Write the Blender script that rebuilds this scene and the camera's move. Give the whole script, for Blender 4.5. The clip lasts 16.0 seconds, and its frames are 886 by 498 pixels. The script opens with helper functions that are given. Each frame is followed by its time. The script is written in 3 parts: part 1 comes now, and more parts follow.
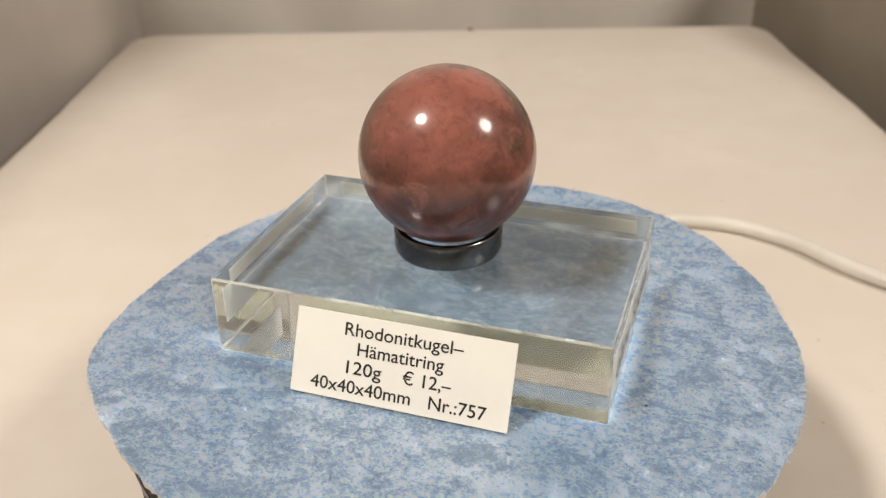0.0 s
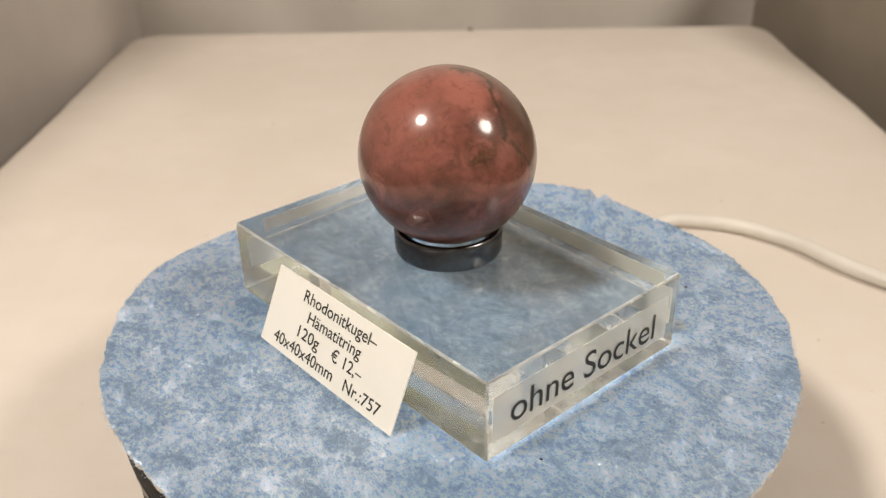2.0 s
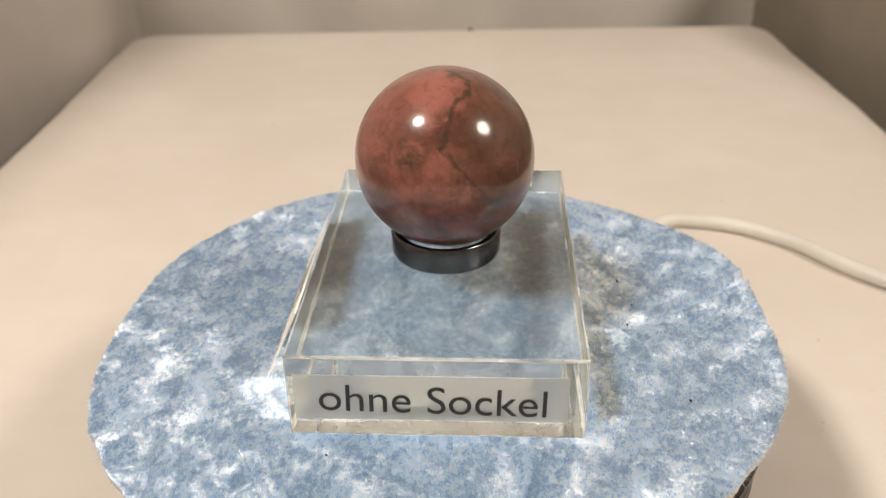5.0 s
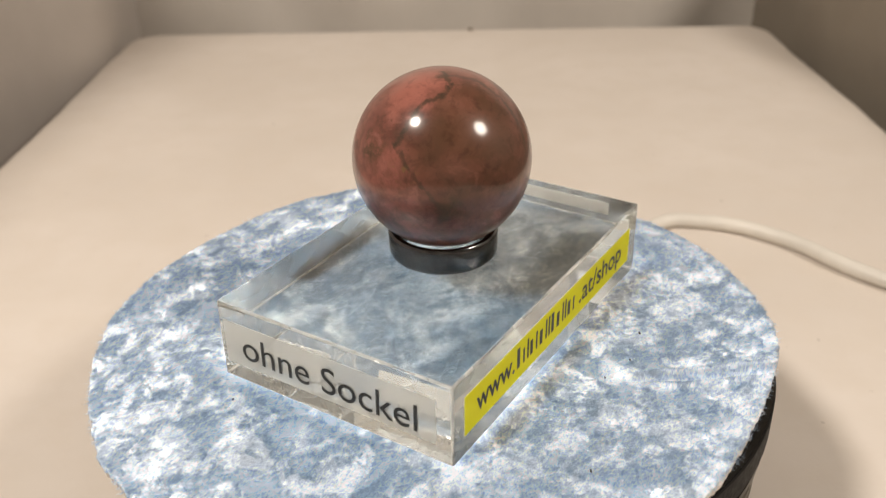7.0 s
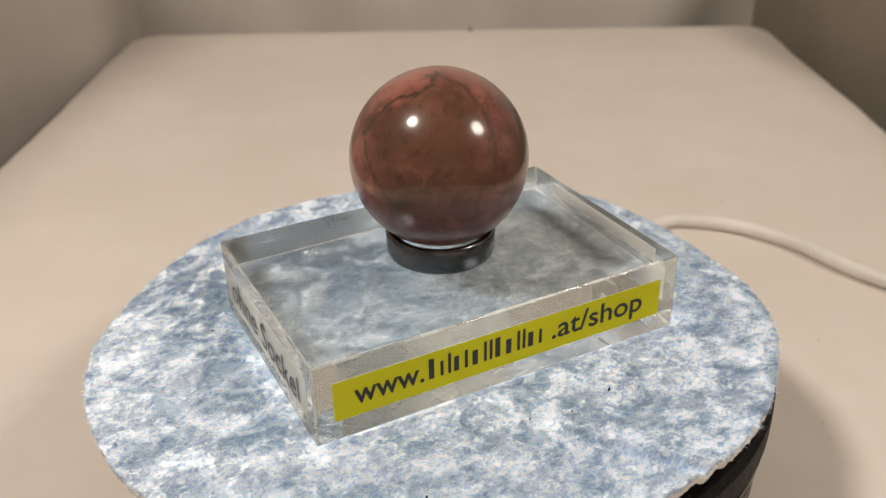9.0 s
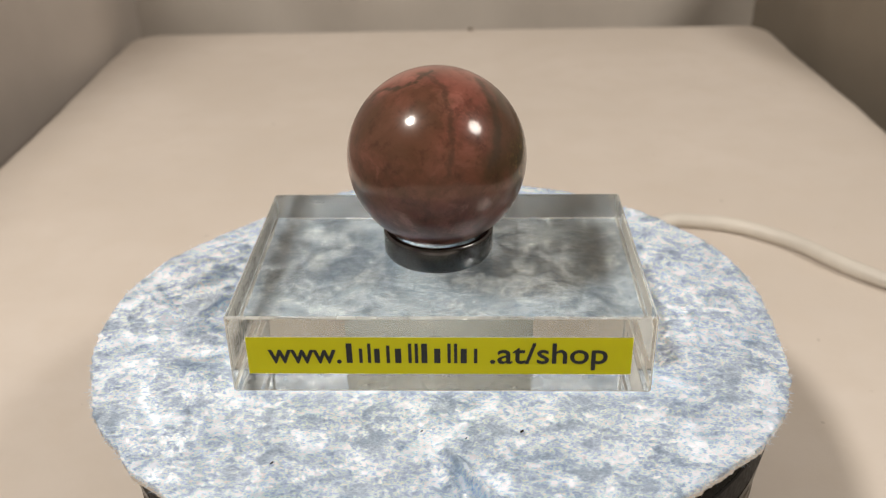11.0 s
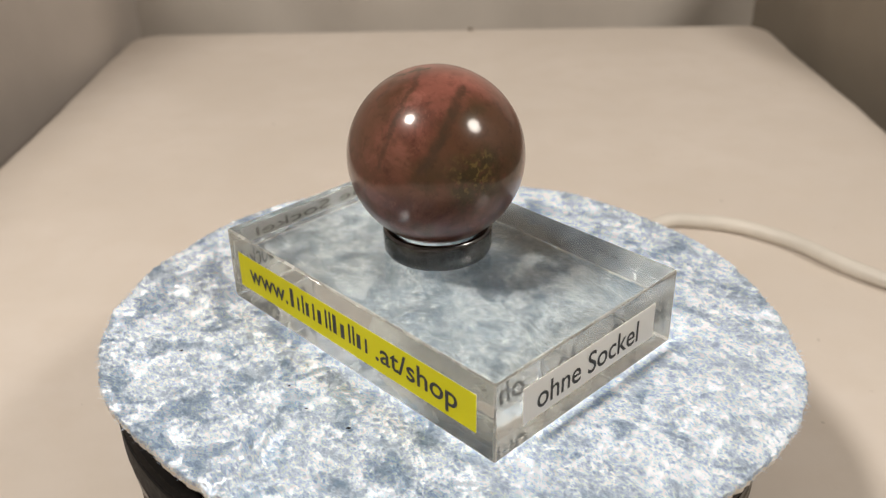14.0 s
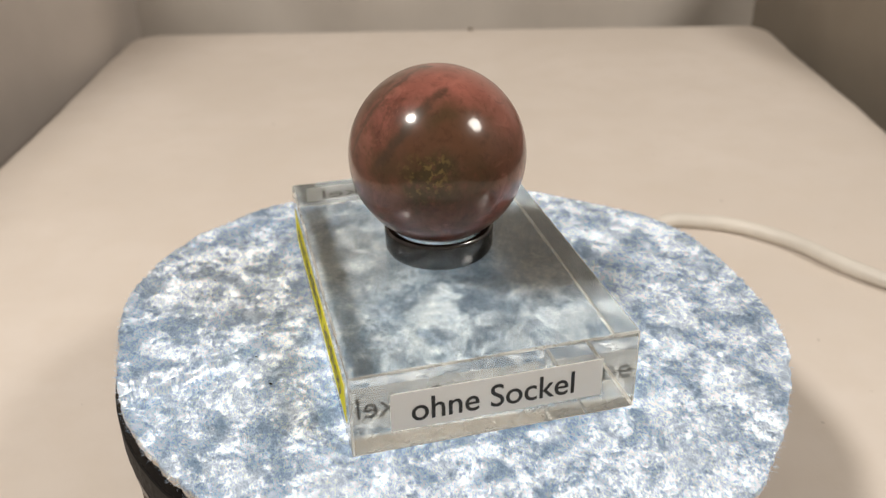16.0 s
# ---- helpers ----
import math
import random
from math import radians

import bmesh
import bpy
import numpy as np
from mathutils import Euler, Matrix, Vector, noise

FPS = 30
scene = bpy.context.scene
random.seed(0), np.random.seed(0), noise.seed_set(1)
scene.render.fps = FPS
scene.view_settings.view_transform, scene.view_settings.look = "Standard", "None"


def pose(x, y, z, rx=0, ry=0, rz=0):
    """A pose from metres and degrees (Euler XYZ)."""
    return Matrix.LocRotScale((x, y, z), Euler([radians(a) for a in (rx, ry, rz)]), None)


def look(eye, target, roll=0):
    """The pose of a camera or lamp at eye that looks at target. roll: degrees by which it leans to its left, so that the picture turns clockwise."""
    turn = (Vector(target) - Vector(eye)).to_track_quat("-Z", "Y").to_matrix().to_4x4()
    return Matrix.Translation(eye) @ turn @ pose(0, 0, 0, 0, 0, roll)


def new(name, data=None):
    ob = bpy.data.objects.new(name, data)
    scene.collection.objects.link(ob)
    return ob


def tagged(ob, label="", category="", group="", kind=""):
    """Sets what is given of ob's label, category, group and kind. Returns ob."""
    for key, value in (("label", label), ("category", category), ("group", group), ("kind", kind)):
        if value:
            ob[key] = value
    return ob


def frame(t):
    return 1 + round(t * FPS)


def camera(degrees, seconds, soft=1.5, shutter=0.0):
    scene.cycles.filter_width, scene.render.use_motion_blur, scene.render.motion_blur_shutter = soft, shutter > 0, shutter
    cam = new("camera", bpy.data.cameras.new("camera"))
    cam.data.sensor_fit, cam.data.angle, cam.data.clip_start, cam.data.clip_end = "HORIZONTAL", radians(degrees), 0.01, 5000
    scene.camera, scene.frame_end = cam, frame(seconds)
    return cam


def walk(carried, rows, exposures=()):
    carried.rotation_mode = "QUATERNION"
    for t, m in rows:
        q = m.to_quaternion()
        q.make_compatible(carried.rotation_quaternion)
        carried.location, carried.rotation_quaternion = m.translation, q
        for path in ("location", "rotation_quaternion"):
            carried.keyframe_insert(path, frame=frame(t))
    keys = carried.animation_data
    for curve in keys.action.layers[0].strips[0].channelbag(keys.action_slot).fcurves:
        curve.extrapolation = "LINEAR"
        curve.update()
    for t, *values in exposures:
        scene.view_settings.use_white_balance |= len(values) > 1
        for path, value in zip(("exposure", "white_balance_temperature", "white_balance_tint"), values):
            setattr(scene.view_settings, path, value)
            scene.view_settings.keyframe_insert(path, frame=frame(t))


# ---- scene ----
cam = camera(51.1, 16.0, soft=1.35)
cam.data.dof.use_dof = True
cam.data.dof.focus_distance = 0.198
cam.data.dof.aperture_fstop = 22.0

EYE = Vector((0.0, -0.1922, 0.1241))
TILT, TURN, ROLL = 28.655, -0.0235, -0.99
VIEW = Matrix.Translation(EYE) @ pose(0, 0, 0, 90 - TILT, 0, -TURN) @ pose(0, 0, 0, 0, 0, ROLL)
walk(cam, [(0.0, VIEW), (16.0, VIEW)], [(0.0, 0.0, 6450, 9), (4.0, 0.02, 6550, 10), (7.0, -0.09, 6500, 10), (8.0, -0.14, 6500, 10), (8.5, -0.22, 6450, 10), (9.0, -0.34, 6450, 10), (10.2, -0.3, 6350, 9.5), (11.8, -0.29, 6350, 9), (13.0, -0.27, 6350, 9), (14.5, -0.23, 6300, 9), (16.0, -0.15, 6250, 9)])

# turntable: clockwise seen from above, degrees at the start and per second
START, SPEED = -19.25, 14.783

# ---- light ----
world = bpy.data.worlds.new("room_air")
scene.world = world
world.use_nodes = True
world.node_tree.nodes["Background"].inputs[0].default_value = (0.9, 0.85, 0.78, 1)
world.node_tree.nodes["Background"].inputs[1].default_value = 0.02


def lamp(name, place, aim, watts, radius, colour):
    data = bpy.data.lights.new(name, "AREA")
    data.shape, data.size, data.energy, data.color = "DISK", radius * 2, watts, colour
    ob = new(name, data)
    ob.matrix_world = look(place, aim)
    return tagged(ob, "round warm white lamp above the table", "lamp")


lamp("lamp_head", (-0.34, -0.19, 0.63), (0, 0.02, 0), 4.6, 0.06, (1.0, 0.91, 0.80))
lamp("lamp_head", (0.72, -0.255, 0.715), (0, 0.02, 0), 5.75, 0.13, (1.0, 0.91, 0.80))


# ---- material tools ----
class Nodes:
    """A short way to write node materials."""

    def __init__(self, name):
        self.mat = bpy.data.materials.new(name)
        self.mat.use_nodes = True
        self.tree = self.mat.node_tree
        self.tree.nodes.clear()
        self.out = self.tree.nodes.new("ShaderNodeOutputMaterial")

    def add(self, kind, *args, **props):
        n = self.tree.nodes.new("ShaderNode" + kind)
        sockets = {k: v for k, v in props.items() if k[0].isupper()}
        if "operation" in props:
            n.operation = props["operation"]
        if "use_clamp" in props:
            n.use_clamp = props["use_clamp"]
        if "clamp" in props:
            n.clamp = props["clamp"]
        if "data_type" in props:
            n.data_type = props["data_type"]
        if "vector_type" in props:
            n.vector_type, n.convert_from, n.convert_to = props["vector_type"], props["convert_from"], props["convert_to"]
        for i, v in enumerate(args):
            self.put(n.inputs[i], v)
        for k, v in sockets.items():
            self.put(n.inputs[k.replace("_", " ")], v)
        return n

    def put(self, socket, v):
        if v is None:
            return
        if isinstance(v, bpy.types.Node):
            v = v.outputs[0]
        if isinstance(v, bpy.types.NodeSocket):
            self.tree.links.new(v, socket)
        elif isinstance(v, (tuple, list)) and len(v) == 3 and len(socket.default_value) == 4:
            socket.default_value = (*v, 1)
        else:
            socket.default_value = v

    def coords(self):
        return self.add("TexCoord").outputs["Object"]

    def noise(self, co, scale, detail=3, rough=0.55, warp=0.0):
        return self.add("TexNoise", Vector=co, Scale=scale, Detail=detail, Roughness=rough, Distortion=warp).outputs[0]

    def math(self, op, a, b=None, c=None, clamp=False):
        return self.add("Math", a, b, c, operation=op, use_clamp=clamp).outputs[0]

    def vmath(self, op, a, b=None):
        n = self.add("VectorMath", a, b, operation=op)
        return n.outputs["Value"] if op in ("DOT_PRODUCT", "LENGTH", "DISTANCE") else n.outputs[0]

    def ramp(self, v, lo, hi, a=0.0, b=1.0):
        n = self.add("MapRange", v, lo, hi, a, b, clamp=True)
        n.interpolation_type = "SMOOTHSTEP"
        return n.outputs[0]

    def mix(self, fac, a, b):
        n = self.add("Mix", data_type="RGBA")
        self.put(n.inputs[0], fac)
        self.put(n.inputs[6], a)
        self.put(n.inputs[7], b)
        return n.outputs[2]

    def bump(self, height, strength, distance, normal=None):
        n = self.add("Bump", Strength=strength, Distance=distance, Height=height)
        self.put(n.inputs["Normal"], normal)
        return n.outputs[0]

    def done(self, shader):
        self.put(self.out.inputs[0], shader)
        return self.mat

    def surface(self, **props):
        return self.done(self.add("BsdfPrincipled", **props))


def plain(name, colour, rough, metal=0.0, grain=0.06, scale=900.0, depth=0.00005, shine=0.5):
    n = Nodes(name)
    co = n.coords()
    big, fine = n.noise(co, scale * 0.06), n.noise(co, scale, 2)
    c = n.mix(n.ramp(big, 0.3, 0.7, 0, 1), [x * (1 - grain) for x in colour], [min(1, x * (1 + grain)) for x in colour])
    return n.surface(Base_Color=c, Metallic=metal, Roughness=n.ramp(fine, 0.2, 0.8, rough * 0.85, min(1, rough * 1.15)),
                     Normal=n.bump(fine, 0.4, depth), Specular_IOR_Level=shine)


def cloth_material():
    n = Nodes("cream_tablecloth")
    co = n.coords()
    big, mid, fine = n.noise(co, 9, 3), n.noise(co, 60, 3), n.noise(co, 1400, 2)
    c = n.mix(n.ramp(big, 0.3, 0.7), (0.70, 0.63, 0.565), (0.76, 0.69, 0.63))
    c = n.mix(n.ramp(mid, 0.35, 0.75, 0, 0.35), c, (0.68, 0.60, 0.52))
    specks = n.ramp(n.noise(co, 210, 1), 0.79, 0.82, 0, 0.35)
    c = n.mix(specks, c, (0.25, 0.21, 0.18))
    relief = n.math("ADD", n.math("MULTIPLY", mid, 0.8), n.math("MULTIPLY", fine, 0.1))
    return n.surface(Base_Color=c, Roughness=0.9, Sheen_Weight=0.15, Normal=n.bump(relief, 0.35, 0.001))


def curtain_material(name, dark, light):
    n = Nodes(name)
    co = n.coords()
    c = n.mix(n.ramp(n.noise(co, 7, 4), 0.3, 0.7), dark, light)
    return n.surface(Base_Color=c, Roughness=0.92, Normal=n.bump(n.noise(co, 300, 3), 0.3, 0.001))


def velvet_material():
    """Crushed pile that leans one way: bright where it leans to the light and the eye."""
    n = Nodes("blue_crushed_velvet")
    co = n.coords()
    flat = n.add("Mapping", co, Scale=(1, 1.35, 1)).outputs[0]
    patch = n.noise(flat, 122, 6, 0.73, 0.5)
    wide = n.noise(co, 38, 2)
    fibre = n.noise(n.add("Mapping", co, Rotation=(0, 0, radians(20)), Scale=(1.0, 2.4, 1)).outputs[0], 1500, 3, 0.7)
    tuft = n.noise(flat, 620, 4, 0.72, 0.5)
    blend = n.math("ADD", n.math("MULTIPLY", patch, 0.60), n.math("ADD", n.math("MULTIPLY", tuft, 0.28), n.math("MULTIPLY", wide, 0.12)))
    crushed = n.ramp(blend, 0.385, 0.64)
    lean = n.ramp(blend, 0.40, 0.54, 0.65, 1.0)
    swirl = n.add("TexNoise", Vector=co, Scale=240.0, Detail=6.0, Roughness=0.72).outputs["Color"]
    swirl = n.vmath("MULTIPLY", n.vmath("SUBTRACT", swirl, (0.5, 0.5, 0.5)), (1.7, 1.7, 0.0))
    sweep = n.add("TexNoise", Vector=n.vmath("ADD", co, (0.31, 0.17, 0.0)), Scale=34.0, Detail=2.0).outputs["Color"]
    sweep = n.vmath("MULTIPLY", n.vmath("SUBTRACT", sweep, (0.5, 0.5, 0.5)), (2.1, 2.1, 0.0))
    swirl = n.vmath("ADD", swirl, sweep)
    side = n.ramp(n.noise(co, 120, 6, 0.7, 0.5), 0.38, 0.62)
    one, two = Vector((math.cos(radians(57)), math.sin(radians(57)), 0.0)), Vector((math.cos(radians(150)), math.sin(radians(150)), 0.0))
    relief = n.math("ADD", fibre, n.math("MULTIPLY", tuft, 1.2))

    def leaning(share_two, stray, steep):
        other = n.add("VectorMath", tuple(two - one), operation="SCALE")
        n.put(other.inputs["Scale"], share_two)
        nap = n.vmath("ADD", n.vmath("NORMALIZE", n.vmath("ADD", tuple(one), other.outputs[0])), stray)
        scaled = n.add("VectorMath", nap, operation="SCALE")
        n.put(scaled.inputs["Scale"], steep)
        turned = n.add("VectorTransform", scaled.outputs[0], vector_type="VECTOR", convert_from="OBJECT", convert_to="WORLD").outputs[0]
        normal = n.vmath("NORMALIZE", n.vmath("ADD", n.add("NewGeometry").outputs["Normal"], turned))
        return n.bump(relief, 0.4, 0.0005, normal)

    calm = n.vmath("MULTIPLY", swirl, (0.35, 0.35, 0.0))
    colour = n.mix(n.ramp(blend, 0.32, 0.70), (0.060, 0.212, 0.43), (0.084, 0.256, 0.49))
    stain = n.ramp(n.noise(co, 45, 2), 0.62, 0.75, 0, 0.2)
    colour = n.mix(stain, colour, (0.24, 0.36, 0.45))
    # the dyed sides of the fibres face away from the lean
    mean = Vector((math.cos(radians(117)), math.sin(radians(117)), 0.0)) * -2.1
    dyed = n.add("VectorTransform", tuple(mean), vector_type="VECTOR", convert_from="OBJECT", convert_to="WORLD").outputs[0]
    dyed = n.vmath("NORMALIZE", n.vmath("ADD", n.add("NewGeometry").outputs["Normal"], dyed))
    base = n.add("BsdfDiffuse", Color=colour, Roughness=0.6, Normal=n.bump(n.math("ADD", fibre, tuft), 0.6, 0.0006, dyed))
    bright = (0.96, 0.972, 0.98)
    fleck = n.math("MULTIPLY", crushed, n.ramp(n.math("ADD", fibre, n.math("MULTIPLY", tuft, 0.6)), 0.60, 0.95, 0.25, 1.15))
    # an even sheen of all the fibres, and the bright flecks of those pressed flat
    sheen = n.add("BsdfGlossy", Color=n.mix(n.ramp(fibre, 0.3, 0.7, 0.34, 0.55), (0.0, 0.0, 0.0), bright), Roughness=0.58, Normal=leaning(side, calm, 0.85))
    gloss = n.add("BsdfGlossy", Color=n.mix(n.math("MULTIPLY", fleck, 0.82), (0.0, 0.0, 0.0), bright), Roughness=0.33, Normal=leaning(side, swirl, lean))
    crossing = n.add("BsdfGlossy", Color=n.mix(n.math("MULTIPLY", fleck, 0.12), (0.0, 0.0, 0.0), bright), Roughness=0.45,
                     Normal=leaning(n.math("SUBTRACT", 1.0, side), swirl, lean))
    return n.done(n.add("AddShader", n.add("AddShader", base, sheen), n.add("AddShader", gloss, crossing)))


def acrylic_material(name, rough, dust, tint):
    """Clear acrylic with fine scratches, a thin veil of dust and handling marks, and a dimming tint."""
    n = Nodes(name)
    co = n.coords()
    cloud, fine = n.noise(co, 90, 2, 0.5), n.noise(co, 1500, 2)
    scratch = n.noise(n.add("Mapping", co, Rotation=(0, 0, 0.6), Scale=(1, 9, 1)).outputs[0], 400, 2)
    specks = n.ramp(n.noise(co, 700, 1), 0.74, 0.79, 0.0, 0.5)
    glass = n.add("BsdfPrincipled", Base_Color=tint, Roughness=n.ramp(cloud, 0.35, 0.7, 0.0, rough), IOR=1.49,
                  Transmission_Weight=1.0, Normal=n.bump(n.ramp(scratch, 0.7, 0.85), 0.08, 0.0001))
    veil = n.add("BsdfDiffuse", Color=(0.82, 0.82, 0.78))
    share = n.math("ADD", n.ramp(n.math("ADD", cloud, n.math("MULTIPLY", fine, 0.25)), 0.4, 0.85, dust * 0.5, dust * 1.5), n.math("MULTIPLY", specks, dust))
    return n.done(n.add("MixShader", share, glass, veil))


def thin_paper(name, colour, share, through_tint):
    """Thin label paper that lets part of the light through."""
    n = Nodes(name)
    co = n.coords()
    c = n.mix(n.ramp(n.noise(co, 60, 2), 0.3, 0.7), [x * 0.97 for x in colour], colour)
    paper = n.add("BsdfPrincipled", Base_Color=c, Roughness=0.5, Normal=n.bump(n.noise(co, 900, 2), 0.3, 0.00005))
    lit = n.add("MixShader", 0.3, paper, n.add("BsdfTranslucent", Color=c))
    return n.done(n.add("MixShader", share, lit, n.add("BsdfTransparent", Color=through_tint)))


def film_material():
    n = Nodes("clear_tape")
    paper = n.add("BsdfPrincipled", Base_Color=(0.85, 0.84, 0.8), Roughness=0.3)
    milky = n.add("MixShader", 0.6, paper, n.add("BsdfTranslucent", Color=(0.9, 0.9, 0.87)))
    return n.done(n.add("MixShader", 0.40, n.add("BsdfTransparent"), milky))


def stone_material():
    """Polished pink stone with brown zones, olive patches and dark veins at their own places."""
    n = Nodes("polished_rhodonite")
    co = n.vmath("MULTIPLY", n.coords(), (50, 50, 50))
    wob = n.add("TexNoise", Vector=co, Scale=3.2, Detail=5.0, Roughness=0.6).outputs["Color"]
    wob = n.vmath("MULTIPLY", n.vmath("SUBTRACT", wob, (0.5, 0.5, 0.5)), (0.5, 0.5, 0.5))
    pos = n.vmath("ADD", co, wob)
    ragged = n.add("TexNoise", Vector=co, Scale=9.0, Detail=5.0, Roughness=0.65).outputs["Color"]
    ragged = n.vmath("MULTIPLY", n.vmath("SUBTRACT", ragged, (0.5, 0.5, 0.5)), (0.16, 0.16, 0.16))
    calm = n.vmath("ADD", co, ragged)
    cloud, fine, grit = n.noise(co, 1.6, 5, 0.6, 0.4), n.noise(co, 6.5, 5, 0.65), n.noise(co, 26, 4, 0.7)
    c = n.mix(n.ramp(cloud, 0.36, 0.64), (0.115, 0.040, 0.028), (0.235, 0.083, 0.062))
    c = n.mix(n.ramp(fine, 0.45, 0.66, 0, 0.65), c, (0.085, 0.034, 0.022))
    c = n.mix(n.ramp(grit, 0.5, 0.75, 0, 0.16), c, (0.29, 0.145, 0.115))

    def zone(centre, radius, soft, amount, where=pos):
        d = n.vmath("DISTANCE", where, centre)
        return n.math("MULTIPLY", n.ramp(d, radius - soft, radius + soft, 1, 0), amount)

    mottle = n.noise(n.vmath("ADD", co, (3.1, 0.7, 1.9)), 3.0, 6, 0.6, 0.8)
    c = n.mix(n.ramp(mottle, 0.50, 0.64, 0, 0.6), c, (0.07, 0.032, 0.02))
    c = n.mix(n.ramp(mottle, 0.46, 0.34, 0, 0.5), c, (0.32, 0.13, 0.10))
    pink = [((0.15, -0.3, 0.95), 0.55, 0.3, 0.42), ((-0.34, -0.59, 0.73), 0.5, 0.3, 0.5), ((0.40, -0.02, 0.9), 0.30, 0.1, 0.6),
            ((-0.33, 0.22, 0.9), 0.26, 0.14, 0.45), ((0.3, -0.85, 0.4), 0.45, 0.3, 0.4), ((0.9, -0.15, 0.15), 0.3, 0.2, 0.3)]
    for z in pink:
        c = n.mix(zone(*z), c, (0.36, 0.13, 0.10))
    brown = [((0.32, 0.62, 0.70), 0.46, 0.12, 0.6), ((0.55, 0.78, 0.25), 0.55, 0.25, 0.5), ((-0.1, 0.95, 0.2), 0.42, 0.25, 0.5),
             ((-0.82, 0.02, 0.57), 0.40, 0.16, 0.75), ((-0.75, 0.6, 0.1), 0.45, 0.22, 0.6), ((-0.85, -0.35, 0.35), 0.45, 0.25, 0.5),
             ((-0.9, 0.15, 0.25), 0.6, 0.25, 0.55), ((0.84, 0.3, 0.45), 0.22, 0.14, 0.45)]
    for z in brown:
        c = n.mix(zone(*z), c, (0.095, 0.046, 0.025))
    olive = [((-0.94, 0.33, 0.08), 0.30, 0.16, 0.95), ((0.88, -0.31, 0.36), 0.15, 0.08, 0.7), ((-0.62, 0.74, 0.22), 0.20, 0.14, 0.6),
             ((-0.97, -0.15, 0.0), 0.22, 0.2, 0.5), ((0.79, 0.59, -0.19), 0.13, 0.08, 0.6), ((-0.7, 0.11, 0.71), 0.14, 0.1, 0.55), ((0.12, 0.14, 0.98), 0.1, 0.06, 0.35)]
    spots = n.ramp(n.noise(co, 8, 6, 0.72), 0.30, 0.54)
    for z in olive:
        c = n.mix(n.math("MULTIPLY", zone(*z), spots), c, (0.046, 0.034, 0.014))
    # small yellow-olive specks
    dots = n.ramp(n.noise(co, 15, 3, 0.6), 0.52, 0.62)
    for z in [((0.10, -0.47, 0.88), 0.09, 0.05, 0.6), ((0.45, -0.72, 0.52), 0.07, 0.04, 0.5), ((0.97, 0.13, 0.22), 0.14, 0.1, 0.5),
              ((-0.93, 0.36, 0.12), 0.22, 0.12, 0.7), ((0.28, -0.6, 0.75), 0.06, 0.03, 0.35)]:
        c = n.mix(n.math("MULTIPLY", zone(*z), dots), c, (0.17, 0.115, 0.04))

    def vein(way, width, amount):
        """A dark line through the points of way, with a ragged course."""
        nearest = None
        for a, b in zip(way, way[1:]):
            a, b = Vector(a), Vector(b)
            off = n.vmath("SUBTRACT", calm, tuple(a))
            share = n.math("MULTIPLY", n.vmath("DOT_PRODUCT", off, tuple(b - a)), 1 / (b - a).length_squared, clamp=True)
            along = n.add("VectorMath", tuple(b - a), operation="SCALE")
            n.put(along.inputs["Scale"], share)
            d = n.vmath("DISTANCE", off, along.outputs[0])
            nearest = d if nearest is None else n.math("MINIMUM", nearest, d)
        uneven = n.ramp(fine, 0.3, 0.7, 0.72, 1.0)
        return n.math("MULTIPLY", n.ramp(nearest, 0.15 * width, width, amount, 0), uneven)

    veins = [([(0.05, 0.04, 1.0), (0.16, 0.22, 0.96), (0.31, 0.29, 0.90), (0.46, 0.24, 0.85), (0.52, 0.15, 0.84), (0.66, 0.11, 0.74), (0.83, 0.06, 0.55), (0.88, 0.0, 0.47)], 0.05, 0.95),
             ([(0.88, 0.0, 0.47), (0.93, 0.12, 0.35), (0.94, 0.30, 0.15), (0.90, 0.43, -0.03), (0.80, 0.57, -0.2)], 0.042, 0.75),
             ([(0.15, 0.08, 0.98), (-0.03, 0.29, 0.96), (-0.11, 0.42, 0.90), (-0.18, 0.75, 0.63), (-0.19, 0.88, 0.43), (-0.15, 0.96, 0.22)], 0.055, 0.65),
             ([(-0.46, 0.05, 0.88), (-0.60, 0.34, 0.72), (-0.65, 0.58, 0.48), (-0.64, 0.69, 0.33), (-0.59, 0.78, 0.22)], 0.09, 0.9)]
    patches = n.noise(n.vmath("ADD", co, (1.3, 2.2, 0.4)), 7.0, 6, 0.68, 0.5)
    darker = n.add("VectorMath", c, operation="SCALE")
    darker.inputs["Scale"].default_value = 0.5
    c = n.mix(n.ramp(patches, 0.50, 0.66, 0, 0.48), c, darker.outputs[0])
    for v in veins:
        c = n.mix(vein(*v), c, (0.052, 0.033, 0.021))
    pits = n.ramp(n.noise(co, 22, 2), 0.70, 0.76, 0, 0.5)
    c = n.mix(pits, c, (0.07, 0.032, 0.022))
    return n.surface(Base_Color=c, Roughness=n.ramp(fine, 0.3, 0.8, 0.28, 0.36), Specular_IOR_Level=0.16, Coat_Weight=0.8, Coat_Roughness=0.12, Coat_IOR=1.5,
                     Normal=n.bump(grit, 0.02, 0.0001))


def hematite_material():
    n = Nodes("polished_hematite")
    co = n.coords()
    c = n.mix(n.ramp(n.noise(co, 300, 4), 0.3, 0.7), (0.09, 0.088, 0.09), (0.16, 0.157, 0.16))
    return n.surface(Base_Color=c, Metallic=1.0, Roughness=n.ramp(n.noise(co, 900, 3), 0.3, 0.7, 0.14, 0.24))


